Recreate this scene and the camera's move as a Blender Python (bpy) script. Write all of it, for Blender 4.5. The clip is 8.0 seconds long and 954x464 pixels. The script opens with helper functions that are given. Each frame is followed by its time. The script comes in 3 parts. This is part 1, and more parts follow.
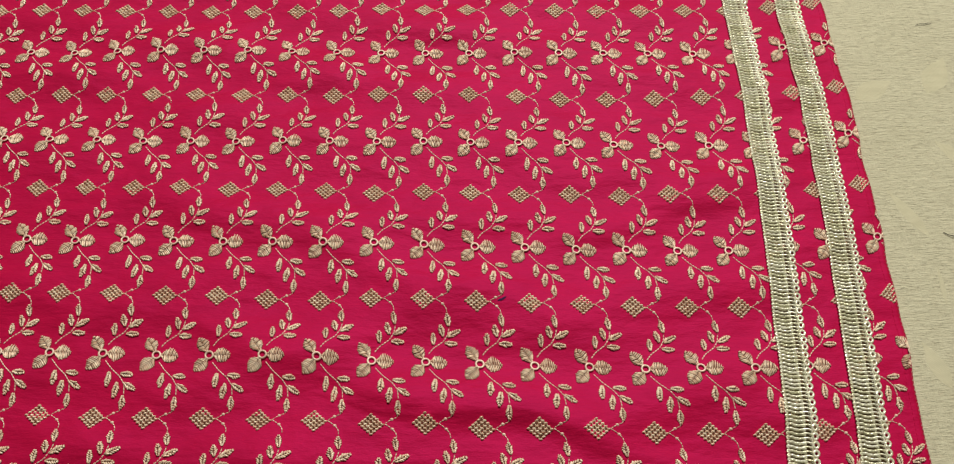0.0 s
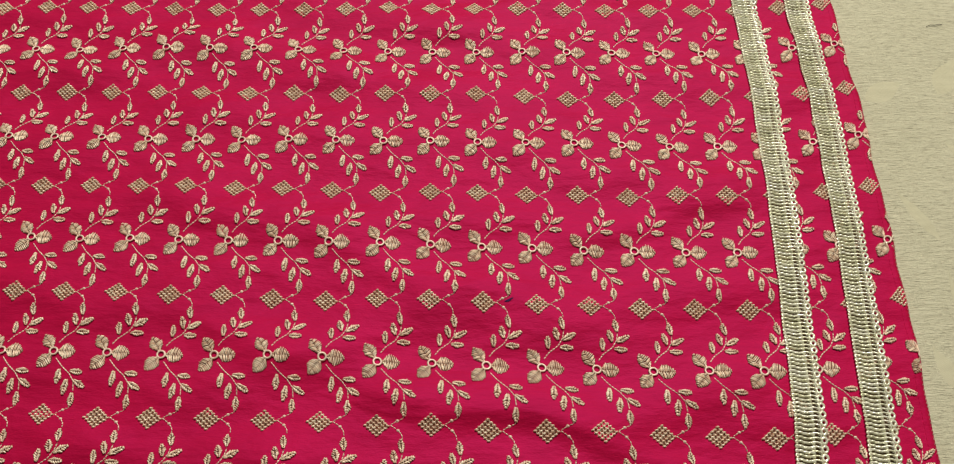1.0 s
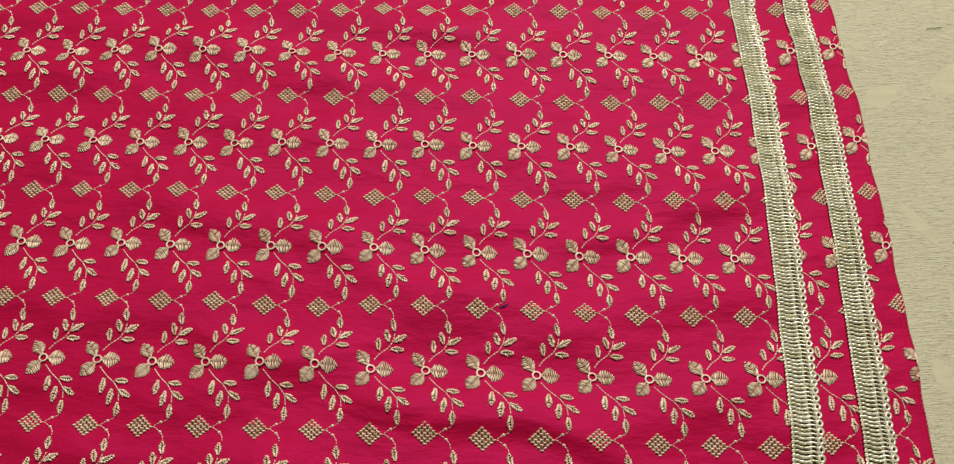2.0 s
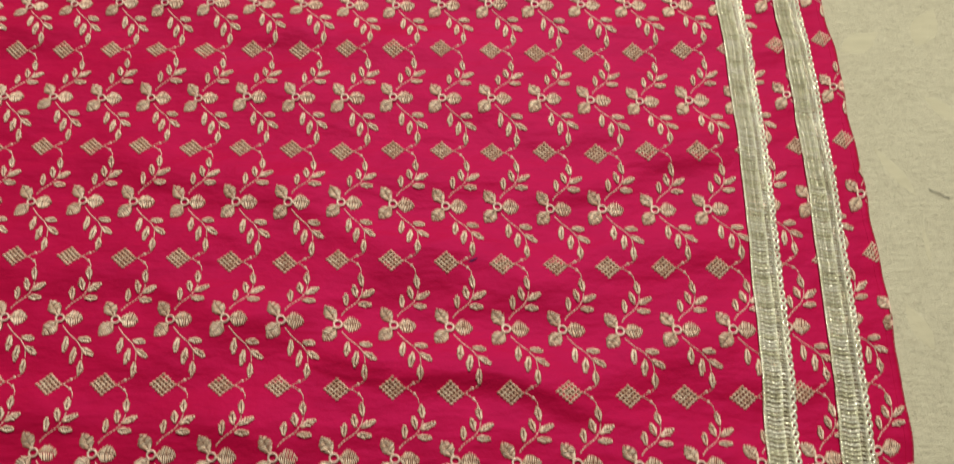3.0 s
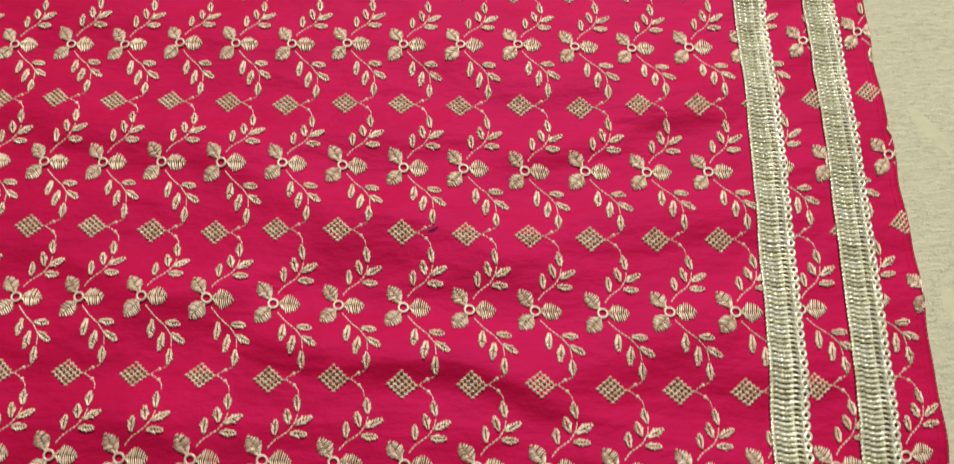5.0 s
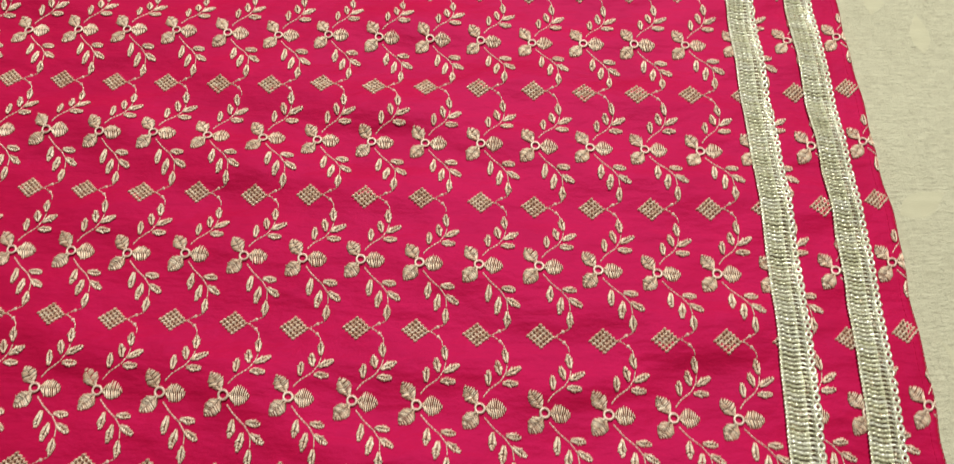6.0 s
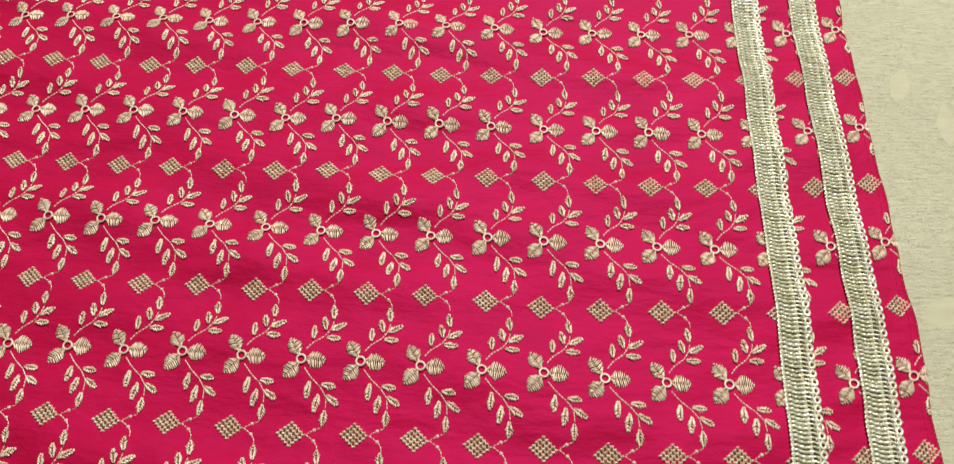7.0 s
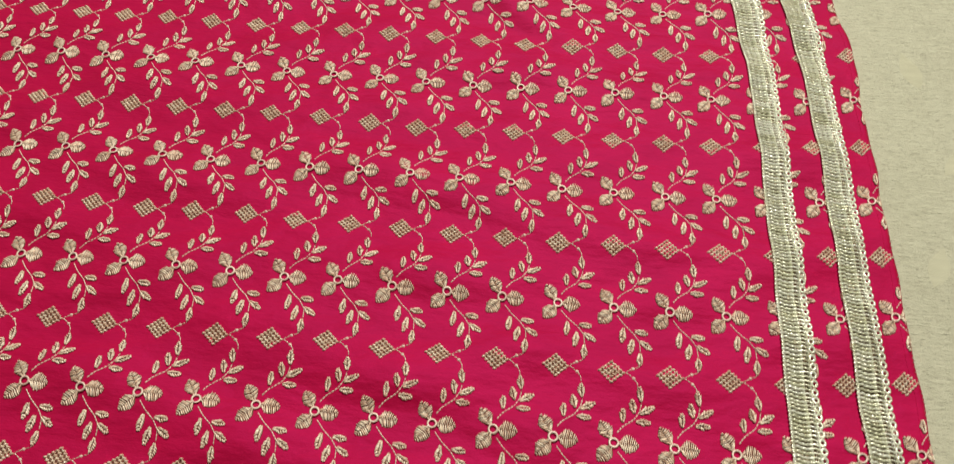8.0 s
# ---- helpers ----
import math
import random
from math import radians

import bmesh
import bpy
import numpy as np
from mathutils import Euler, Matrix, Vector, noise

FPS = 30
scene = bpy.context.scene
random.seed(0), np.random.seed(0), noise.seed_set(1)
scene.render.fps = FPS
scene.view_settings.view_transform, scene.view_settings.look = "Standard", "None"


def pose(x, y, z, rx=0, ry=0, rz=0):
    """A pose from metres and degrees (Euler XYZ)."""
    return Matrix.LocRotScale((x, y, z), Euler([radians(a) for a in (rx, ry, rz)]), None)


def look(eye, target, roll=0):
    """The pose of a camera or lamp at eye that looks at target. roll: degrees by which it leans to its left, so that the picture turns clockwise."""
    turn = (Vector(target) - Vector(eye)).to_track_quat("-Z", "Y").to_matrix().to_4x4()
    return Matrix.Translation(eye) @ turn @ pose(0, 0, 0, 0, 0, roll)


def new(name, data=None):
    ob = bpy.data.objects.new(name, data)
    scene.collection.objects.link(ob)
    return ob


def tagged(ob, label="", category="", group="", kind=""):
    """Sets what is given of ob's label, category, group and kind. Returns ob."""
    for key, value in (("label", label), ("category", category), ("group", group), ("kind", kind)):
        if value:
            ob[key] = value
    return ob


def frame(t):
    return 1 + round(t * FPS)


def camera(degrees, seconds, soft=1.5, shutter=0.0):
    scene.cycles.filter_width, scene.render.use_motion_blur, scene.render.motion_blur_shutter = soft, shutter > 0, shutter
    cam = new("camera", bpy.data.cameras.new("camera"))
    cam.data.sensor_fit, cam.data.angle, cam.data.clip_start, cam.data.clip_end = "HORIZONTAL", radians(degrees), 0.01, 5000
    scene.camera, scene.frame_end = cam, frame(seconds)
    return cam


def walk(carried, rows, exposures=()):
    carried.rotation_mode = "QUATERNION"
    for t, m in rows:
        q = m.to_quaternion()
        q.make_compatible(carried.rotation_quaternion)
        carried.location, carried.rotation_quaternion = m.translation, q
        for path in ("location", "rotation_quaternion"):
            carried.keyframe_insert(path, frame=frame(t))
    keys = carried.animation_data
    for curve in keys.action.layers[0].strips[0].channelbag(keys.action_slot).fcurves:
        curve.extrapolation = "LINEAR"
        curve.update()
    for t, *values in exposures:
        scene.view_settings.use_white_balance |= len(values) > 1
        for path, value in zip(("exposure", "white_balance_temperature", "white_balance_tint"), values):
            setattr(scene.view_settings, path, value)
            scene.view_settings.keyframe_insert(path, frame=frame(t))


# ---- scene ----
cam = camera(58.0, 8.0, soft=1.1, shutter=0.3)
TOP = 0.75  # height of the table
PATH = [
    (0.0, (-0.00572, -0.20322, 0.37691), (0.00010, -0.00868, 0.02745), 0.871),
    (0.5, (-0.00673, -0.20185, 0.37500), (-0.00195, -0.00706, 0.02566), 0.809),
    (1.0, (-0.00801, -0.20106, 0.37469), (-0.00321, -0.00701, 0.02495), 0.946),
    (1.5, (-0.00714, -0.19880, 0.37583), (-0.00265, -0.00611, 0.02533), 0.973),
    (2.8, (0.00222, -0.18986, 0.36727), (0.01048, -0.00327, 0.01355), 1.811),
    (3.0, (0.00614, -0.19762, 0.36454), (0.01396, -0.01911, 0.00666), 1.317),
    (3.2, (0.00799, -0.20895, 0.35248), (0.01791, -0.04011, -0.01000), 1.380),
    (3.5, (0.01547, -0.22419, 0.32377), (0.02304, -0.05806, -0.04002), -0.200),
    (3.7, (0.01817, -0.22633, 0.31468), (0.02767, -0.06606, -0.05168), 0.305),
    (4.0, (0.02423, -0.21776, 0.30796), (0.03137, -0.06068, -0.05984), 0.336),
    (4.2, (0.02642, -0.21199, 0.30094), (0.03252, -0.05359, -0.06631), 0.425),
    (5.3, (0.02874, -0.15889, 0.31771), (0.02800, 0.02392, -0.03807), -0.392),
    (5.5, (0.02371, -0.14361, 0.32215), (0.02317, 0.04658, -0.02871), 0.111),
    (5.8, (0.01627, -0.11740, 0.32912), (0.02030, 0.06951, -0.02452), 1.556),
    (6.0, (0.01869, -0.10509, 0.32753), (0.02258, 0.08879, -0.02255), 1.962),
    (6.2, (0.02013, -0.09655, 0.32934), (0.02246, 0.10062, -0.01868), 1.731),
    (6.5, (0.02260, -0.08882, 0.32937), (0.02092, 0.11127, -0.01699), 1.043),
    (7.0, (0.02614, -0.06694, 0.33682), (0.01847, 0.13159, -0.01034), 0.110),
    (7.2, (0.02527, -0.05369, 0.34144), (0.01701, 0.14800, -0.00388), 0.677),
    (7.5, (0.02446, -0.02993, 0.35148), (0.01662, 0.17574, 0.00850), 1.678),
    (7.8, (0.02103, -0.00626, 0.34557), (0.01175, 0.20042, 0.00323), 1.838),
    (8.0, (0.02015, 0.00611, 0.34979), (0.00913, 0.21337, 0.00785), 2.089),
]
LIFT = Vector((0, 0, TOP))
walk(cam, [(t, look(Vector(eye) + LIFT, Vector(target) + LIFT, roll)) for t, eye, target, roll in PATH],
     exposures=[(0.0, -0.24, 6500, 10), (3.0, -0.22, 6500, 10), (3.5, -0.17, 6480, 10), (4.0, 0.04, 6450, 10), (5.3, -0.02, 6150, 8), (7.4, -0.05, 6150, 8), (8.0, -0.32, 6250, 8)])

# ---- light: a closed room at evening, a ceiling lamp beyond the table ----
world = bpy.data.worlds.new("world")
scene.world = world
world.use_nodes = True
world.node_tree.nodes["Background"].inputs[0].default_value = (0.9, 0.95, 1.0, 1)
world.node_tree.nodes["Background"].inputs[1].default_value = 0.02


def area_lamp(name, eye, target, size_x, size_y, power, colour):
    data = bpy.data.lights.new(name, "AREA")
    data.shape, data.size, data.size_y, data.energy, data.color = "RECTANGLE", size_x, size_y, power, colour
    ob = new(name, data)
    ob.matrix_world = look(eye, target)
    return ob


area_lamp("ceiling_lamp", (0.22, 1.15, 2.6), (0.0, 0.15, TOP), 0.42, 0.36, 52, (1.0, 0.955, 0.86))


# ---- materials ----
class Mat:
    """A small node builder for one material."""

    def __init__(self, name, colour, rough=0.6, metal=0.0, spec=0.5):
        self.m = bpy.data.materials.new(name)
        self.m.use_nodes = True
        self.t = self.m.node_tree
        self.b = self.t.nodes["Principled BSDF"]
        self.put("Base Color", (*colour, 1))
        self.put("Roughness", rough)
        self.put("Metallic", metal)
        self.put("Specular IOR Level", spec)

    def put(self, key, value):
        self.b.inputs[key].default_value = value

    def node(self, kind, **values):
        n = self.t.nodes.new(kind)
        for k, v in values.items():
            n.inputs[k.replace("_", " ")].default_value = v
        return n

    def link(self, a, b):
        self.t.links.new(a, b)

    def coords(self, scale=(1, 1, 1), turn=0.0):
        g = self.t.nodes.new("ShaderNodeMapping")
        g.inputs["Scale"].default_value = scale
        g.inputs["Rotation"].default_value = (0, 0, turn)
        geo = self.t.nodes.new("ShaderNodeNewGeometry")
        self.link(geo.outputs["Position"], g.inputs["Vector"])
        return g.outputs[0]

    def noise(self, scale, detail=3.0, rough=0.55, stretch=(1, 1, 1), turn=0.0):
        n = self.node("ShaderNodeTexNoise", Scale=scale, Detail=detail, Roughness=rough)
        self.link(self.coords(stretch, turn), n.inputs["Vector"])
        return n.outputs["Fac"]

    def ramp(self, fac, stops):
        r = self.t.nodes.new("ShaderNodeValToRGB")
        e = r.color_ramp.elements
        e[0].position, e[0].color = stops[0][0], (*stops[0][1], 1)
        e[1].position, e[1].color = stops[-1][0], (*stops[-1][1], 1)
        for p, c in stops[1:-1]:
            n = e.new(p)
            n.color = (*c, 1)
        self.link(fac, r.inputs["Fac"])
        return r.outputs["Color"]

    def mix(self, fac, a, b, how="MIX"):
        n = self.t.nodes.new("ShaderNodeMix")
        n.data_type, n.blend_type = "RGBA", how
        for sock, v in ((n.inputs[0], fac), (n.inputs[6], a), (n.inputs[7], b)):
            if isinstance(v, (int, float)):
                sock.default_value = v
            elif isinstance(v, tuple):
                sock.default_value = (*v, 1)
            else:
                self.link(v, sock)
        return n.outputs[2]

    def math(self, how, a, b=0.0):
        n = self.t.nodes.new("ShaderNodeMath")
        n.operation = how
        for sock, v in zip(n.inputs, (a, b)):
            if isinstance(v, (int, float)):
                sock.default_value = v
            else:
                self.link(v, sock)
        return n.outputs[0]

    def colour(self, out):
        self.link(out, self.b.inputs["Base Color"])

    def bump(self, heights):
        """heights: pairs of a field and its depth in metres."""
        last = None
        for field, depth in heights:
            n = self.node("ShaderNodeBump", Strength=1.0, Distance=depth)
            self.link(field, n.inputs["Height"])
            if last:
                self.link(last, n.inputs["Normal"])
            last = n.outputs[0]
        self.link(last, self.b.inputs["Normal"])


def silk_material():
    """Cerise art silk: a crimson ground with a magenta sheen, fine slubs along the weft."""
    k = Mat("cerise_silk", (0.44, 0.0035, 0.034), rough=0.62, metal=0.0, spec=0.8)
    slub = k.noise(1.0, 3, 0.6, (110, 1700, 1))
    cloud = k.noise(28.0, 3, 0.55, (1, 1.6, 1))
    base = k.ramp(cloud, [(0.3, (0.43, 0.0036, 0.039)), (0.7, (0.515, 0.0046, 0.050))])
    k.colour(k.mix(0.12, base, k.ramp(slub, [(0.35, (0.32, 0.0025, 0.020)), (0.65, (0.54, 0.006, 0.058))])))
    weave = k.noise(1.0, 2, 0.5, (900, 3500, 1))
    pucker = k.noise(1.0, 2, 0.5, (38, 90, 1))
    crease = k.noise(1.0, 4, 0.62, (75, 170, 1))
    k.bump([(pucker, 0.0015), (crease, 0.0007), (slub, 0.00005), (weave, 0.00003)])
    k.put("Specular Tint", (1.0, 0.07, 0.46, 1))
    k.put("Sheen Weight", 0.06)
    k.put("Sheen Roughness", 0.35)
    k.put("Sheen Tint", (1.0, 0.06, 0.5, 1))
    return k.m


def thread_material(name, dark, light, rough, metal, spec=0.5):
    """Twisted metallic thread: fine streaks, each piece a little different."""
    k = Mat(name, light, rough=rough, metal=metal, spec=spec)
    tone = k.noise(420.0, 3, 0.6)
    info = k.t.nodes.new("ShaderNodeObjectInfo")
    isle = k.t.nodes.new("ShaderNodeNewGeometry")
    pick = k.math("ADD", k.math("MULTIPLY", tone, 0.55), k.math("MULTIPLY", isle.outputs["Random Per Island"], 0.35))
    pick = k.math("ADD", pick, k.math("MULTIPLY", info.outputs["Random"], 0.1))
    k.colour(k.ramp(pick, [(0.2, tuple(0.5 * v for v in dark)), (0.34, dark), (0.66, light)]))
    k.bump([(k.noise(2600.0, 2, 0.5), 0.00008)])
    return k.m


def cream_material():
    """Cream slub-weave tablecloth with dark flecks along the weft."""
    k = Mat("cream_slub_cloth", (0.62, 0.54, 0.36), rough=0.8, spec=0.25)
    weft = k.noise(1.0, 4, 0.7, (120, 1000, 120))
    fleck = k.noise(1.0, 2, 0.5, (210, 2000, 210))
    warp = k.noise(1.0, 2, 0.5, (1400, 90, 300))
    cloud = k.noise(14.0, 3, 0.5)
    base = k.ramp(cloud, [(0.3, (0.64, 0.618, 0.43)), (0.7, (0.72, 0.70, 0.50))])
    base = k.mix(0.45, base, k.ramp(weft, [(0.3, (0.485, 0.457, 0.31)), (0.62, (0.78, 0.755, 0.55))]))
    flecks = k.ramp(fleck, [(0.615, (0, 0, 0)), (0.70, (1, 1, 1))])
    k.colour(k.mix(k.math("MULTIPLY", flecks, 0.6), base, (0.22, 0.18, 0.11)))
    fine = k.noise(1.0, 2, 0.6, (500, 2400, 500))
    k.bump([(fine, 0.0003), (weft, 0.0007), (warp, 0.0002), (fleck, -0.0003)])
    k.put("Sheen Weight", 0.15)
    return k.m


def damask_material():
    """Smooth satin-woven leaf in the tablecloth, with a fine twill."""
    k = Mat("cream_satin_leaf", (0.63, 0.58, 0.39), rough=0.6, spec=0.35)
    wave = k.node("ShaderNodeTexWave", Scale=620.0, Distortion=0.6, Detail=1.0)
    k.link(k.coords((1, 1, 1), 0.8), wave.inputs["Vector"])
    tone = k.noise(60.0, 3, 0.5, (1, 5, 1))
    base = k.ramp(tone, [(0.3, (0.61, 0.585, 0.395)), (0.7, (0.69, 0.665, 0.46))])
    k.colour(k.mix(0.06, base, k.ramp(wave.outputs["Fac"], [(0.3, (0.5, 0.45, 0.28)), (0.7, (0.7, 0.65, 0.46))])))
    k.bump([(wave.outputs["Fac"], 0.00008)])
    return k.m


def plain_material(name, dark, light, rough, scale):
    k = Mat(name, light, rough=rough)
    k.colour(k.ramp(k.noise(scale, 4), [(0.3, dark), (0.7, light)]))
    k.bump([(k.noise(scale * 8, 3), 0.001)])
    return k.m


SILK = silk_material()
GOLD = thread_material("matt_gold_thread", (0.80, 0.56, 0.40), (1.0, 0.86, 0.675), 0.4, 0.25)
STEM = thread_material("pale_gold_thread", (0.70, 0.48, 0.38), (0.97, 0.80, 0.66), 0.42, 0.2)
LACE = thread_material("bright_gold_gimp", (0.80, 0.79, 0.54), (0.99, 0.99, 0.82), 0.2, 0.3)
# dark brown painted in for the shade between stitches and along their edges
STITCH_SHADE = plain_material("brown_stitch_shade", (0.21, 0.058, 0.034), (0.32, 0.11, 0.065), 0.8, 700.0)
NET = thread_material("dark_gap_gimp", (0.13, 0.07, 0.035), (0.24, 0.16, 0.08), 0.6, 0.1)
CREAM = cream_material()
LEAF = damask_material()
WALL = plain_material("tan_wall_paint", (0.21, 0.16, 0.105), (0.26, 0.205, 0.135), 0.85, 3.0)
WHITE = plain_material("white_ceiling_paint", (0.7, 0.69, 0.66), (0.78, 0.77, 0.73), 0.9, 3.0)
FLOOR = plain_material("brown_floor", (0.11, 0.07, 0.035), (0.17, 0.11, 0.06), 0.5, 9.0)
WOOD = plain_material("brown_wood", (0.09, 0.05, 0.025), (0.17, 0.1, 0.05), 0.5, 14.0)
EDGING = plain_material("faded_pink_thread", (0.45, 0.10, 0.12), (0.75, 0.45, 0.38), 0.6, 500.0)
INK = plain_material("violet_ink", (0.05, 0.012, 0.12), (0.08, 0.02, 0.16), 0.7, 900.0)
HAIR = plain_material("dark_lint", (0.03, 0.028, 0.03), (0.06, 0.055, 0.06), 0.8, 900.0)


# ---- helpers for parts ----
def mesh_of(name, verts, faces, material, smooth=True, under=None):
    me = bpy.data.meshes.new(name)
    me.from_pydata(np.asarray(verts).tolist(), [], [tuple(f) for f in faces])
    if smooth:
        me.polygons.foreach_set("use_smooth", [True] * len(me.polygons))
    me.materials.append(material)
    if under:  # the three-cornered faces are the bed under the stitches, coloured as shade
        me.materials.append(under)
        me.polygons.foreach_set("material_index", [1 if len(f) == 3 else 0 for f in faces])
    return me


def part(name, verts, faces, material, parent=None, label="", at=(0, 0, 0), smooth=True, under=None):
    """One mesh object under a thing or a part; verts in world metres, its origin set to at."""
    at = np.asarray(at, float)
    ob = new(name, mesh_of(name, np.asarray(verts) - at, faces, material, smooth, under))
    ob.location = Vector(at)
    if parent is not None:
        ob.parent = parent
        ob.matrix_parent_inverse = Matrix.Translation(-parent.location)
    return tagged(ob, label)


def box_mesh(x0, x1, y0, y1, z0, z1, bevel=0.0):
    bm = bmesh.new()
    bmesh.ops.create_cube(bm, size=1.0)
    for v in bm.verts:
        v.co = Vector(((x0 + x1) / 2 + v.co.x * (x1 - x0), (y0 + y1) / 2 + v.co.y * (y1 - y0), (z0 + z1) / 2 + v.co.z * (z1 - z0)))
    if bevel:
        bmesh.ops.bevel(bm, geom=bm.edges[:], offset=bevel, segments=3, profile=0.5, affect="EDGES")
    bm.verts.index_update()
    verts = [tuple(v.co) for v in bm.verts]
    faces = [[v.index for v in f.verts] for f in bm.faces]
    bm.free()
    return verts, faces


# ---- the room that closes the place ----
def slab(name, x0, x1, y0, y1, z0, z1, material, label):
    verts, faces = box_mesh(x0, x1, y0, y1, z0, z1)
    return tagged(part(name, verts, faces, material, smooth=False), label, "room", kind="structure")


slab("floor", -2.2, 2.4, -2.6, 2.6, -0.1, 0.0, FLOOR, "plain brown floor of the room")
slab("ceiling", -2.2, 2.4, -2.6, 2.6, 2.7, 2.8, WHITE, "plain white ceiling of the room")
slab("wall_north", -2.2, 2.4, 2.6, 2.75, 0.0, 2.7, WALL, "plain tan painted room wall")
slab("wall_south", -2.2, 2.4, -2.75, -2.6, 0.0, 2.7, WALL, "plain tan painted room wall")
slab("wall_west", -2.35, -2.2, -2.6, 2.6, 0.0, 2.7, WALL, "plain tan painted room wall")
slab("wall_east", 2.4, 2.55, -2.6, 2.6, 0.0, 2.7, WALL, "plain tan painted room wall")

# ---- table and tablecloth ----
EDGE_Y = -0.117  # front edge of the table top
CLOTH_Z = TOP - 0.002


def table():
    verts, faces = box_mesh(-0.62, 0.62, EDGE_Y + 0.012, 0.72, TOP - 0.04, TOP - 0.006, 0.006)
    top = tagged(part("table", verts, faces, WOOD, smooth=False), "brown wooden table under a cream cloth", "table")
    for x in (-0.56, 0.56):
        for y in (EDGE_Y + 0.07, 0.66):
            verts, faces = box_mesh(x - 0.025, x + 0.025, y - 0.025, y + 0.025, 0.0, TOP - 0.04, 0.004)
            part("leg", verts, faces, WOOD, top, smooth=False)


table()


def bend(x):
    """Radius at which the cloth turns over the edge, slacker towards one end."""
    t = min(1.0, max(0.0, (0.05 - x) / 0.24))
    return 0.019 + 0.025 * t * t * (3 - 2 * t)


def bend_start(x):
    """Where the cloth begins to turn down, at x along the table's front."""
    return -0.1285 + 0.0015 + 0.40 * (bend(x) - 0.019) - 0.05 * (x + 0.13) - 0.0022 * math.exp(-((x + 0.05) / 0.02) ** 2) + 0.0008 * math.sin(x * 60)


def on_cloth(x, s, lift=0.0):
    """A point of the tablecloth; s runs as y on the flat part, then on over the edge and down."""
    start, radius = bend_start(x), bend(x)
    if s >= start:
        soft = noise.noise((x * 16, s * 16, 3.0)) * 0.0004 * min(1.0, (s - start) / 0.02)
        return (x, s, CLOTH_Z + soft - 0.0004 + lift)
    a = (start - s) / radius
    if a < math.pi / 2:
        r = radius + lift
        return (x, start - r * math.sin(a), CLOTH_Z - 0.0004 - radius + r * math.cos(a))
    down = start - s - radius * math.pi / 2
    wave = down * (0.05 * math.sin(x * 21 + 1) + 0.03 * math.sin(x * 47))
    return (x, start - radius - lift - wave, CLOTH_Z - 0.0004 - radius - down)


def tablecloth():
    """A sheet over the table top that turns over its front edge and hangs."""
    xs = np.linspace(-0.66, 0.66, 265)
    steps = list(np.linspace(0.76, -0.10, 150)) + list(np.linspace(-0.102, -0.19, 60)) + list(np.linspace(-0.2, -0.70, 26))
    verts = [on_cloth(x, s) for s in steps for x in xs]
    n, faces = len(xs), []
    for j in range(len(steps) - 1):
        for i in range(n - 1):
            a = j * n + i
            faces.append((a, a + n, a + n + 1, a + 1))
    ob = part("tablecloth", verts, faces, CREAM)
    solid = ob.modifiers.new("thickness", "SOLIDIFY")
    solid.thickness, solid.offset = 0.0008, -1
    return tagged(ob, "cream slub-weave tablecloth with dark flecks, hanging over the table edge", "tablecloth")


CLOTH = tablecloth()


def woven_leaf(x, y, length, half, turn):
    """A satin leaf in the weave: two lobes either side of a sunk vein."""
    ca, sa = math.cos(turn), math.sin(turn)
    for lobe in (-1, 1):
        verts, faces, m = [], [], 22
        for i in range(m + 1):
            t = i / m
            w = 0.68 * half * math.sin(math.pi * t ** 0.85) ** 1.15 + 0.0002
            for k, lift in ((0.0, 0.00003), (0.3, 0.00005), (0.85, 0.00005), (1.0, 0.00001)):
                a, b = (t - 0.5) * length, lobe * w * k
                verts.append(on_cloth(x + a * ca - b * sa, y + a * sa + b * ca, lift))
        for i in range(m):
            for k in range(3):
                q = i * 4 + k
                f = (q, q + 4, q + 5, q + 1)
                faces.append(f if lobe > 0 else f[::-1])
        part("woven_leaf", verts, faces, LEAF, CLOTH, "smooth satin-woven leaf")


for leaf in ((0.223, 0.096, 0.026, 0.009, 0.5), (0.261, 0.106, 0.030, 0.010, 1.0), (0.222, 0.016, 0.032, 0.0045, 2.05),
             (0.228, -0.025, 0.020, 0.0015, 1.5), (0.228, 0.221, 0.024, 0.007, 1.2), (0.246, 0.197, 0.026, 0.007, 1.5),
             (0.161, -0.149, 0.024, 0.0075, 1.9), (0.183, -0.153, 0.024, 0.0075, 1.3), (0.214, -0.066, 0.024, 0.006, 1.9),
             (0.252, 0.285, 0.028, 0.008, 0.7), (0.256, 0.052, 0.024, 0.006, 2.3), (0.236, 0.345, 0.026, 0.008, 1.8)):
    woven_leaf(*leaf)


# ---- the silk panel: its shape in plan and in height ----


def hem(u):
    """Front hem of the panel."""
    u = np.asarray(u, float)
    return -0.1384 - 0.0145 * u - 0.0010 * np.exp(-((u - 0.07) / 0.05) ** 2)


LEFT, FAR = -0.40, 0.50
PITCH, ROW = 0.025, 0.062


def bow(v):
    """Sideways sweep of the trimmed edge along its length."""
    v = np.asarray(v, float)
    low = np.clip((0.09 - v) / 0.229, 0, None) ** 1.5 * 0.0158
    high = np.clip((v - 0.24) / 0.146, 0, None) ** 2 * 0.0055
    return -low - high


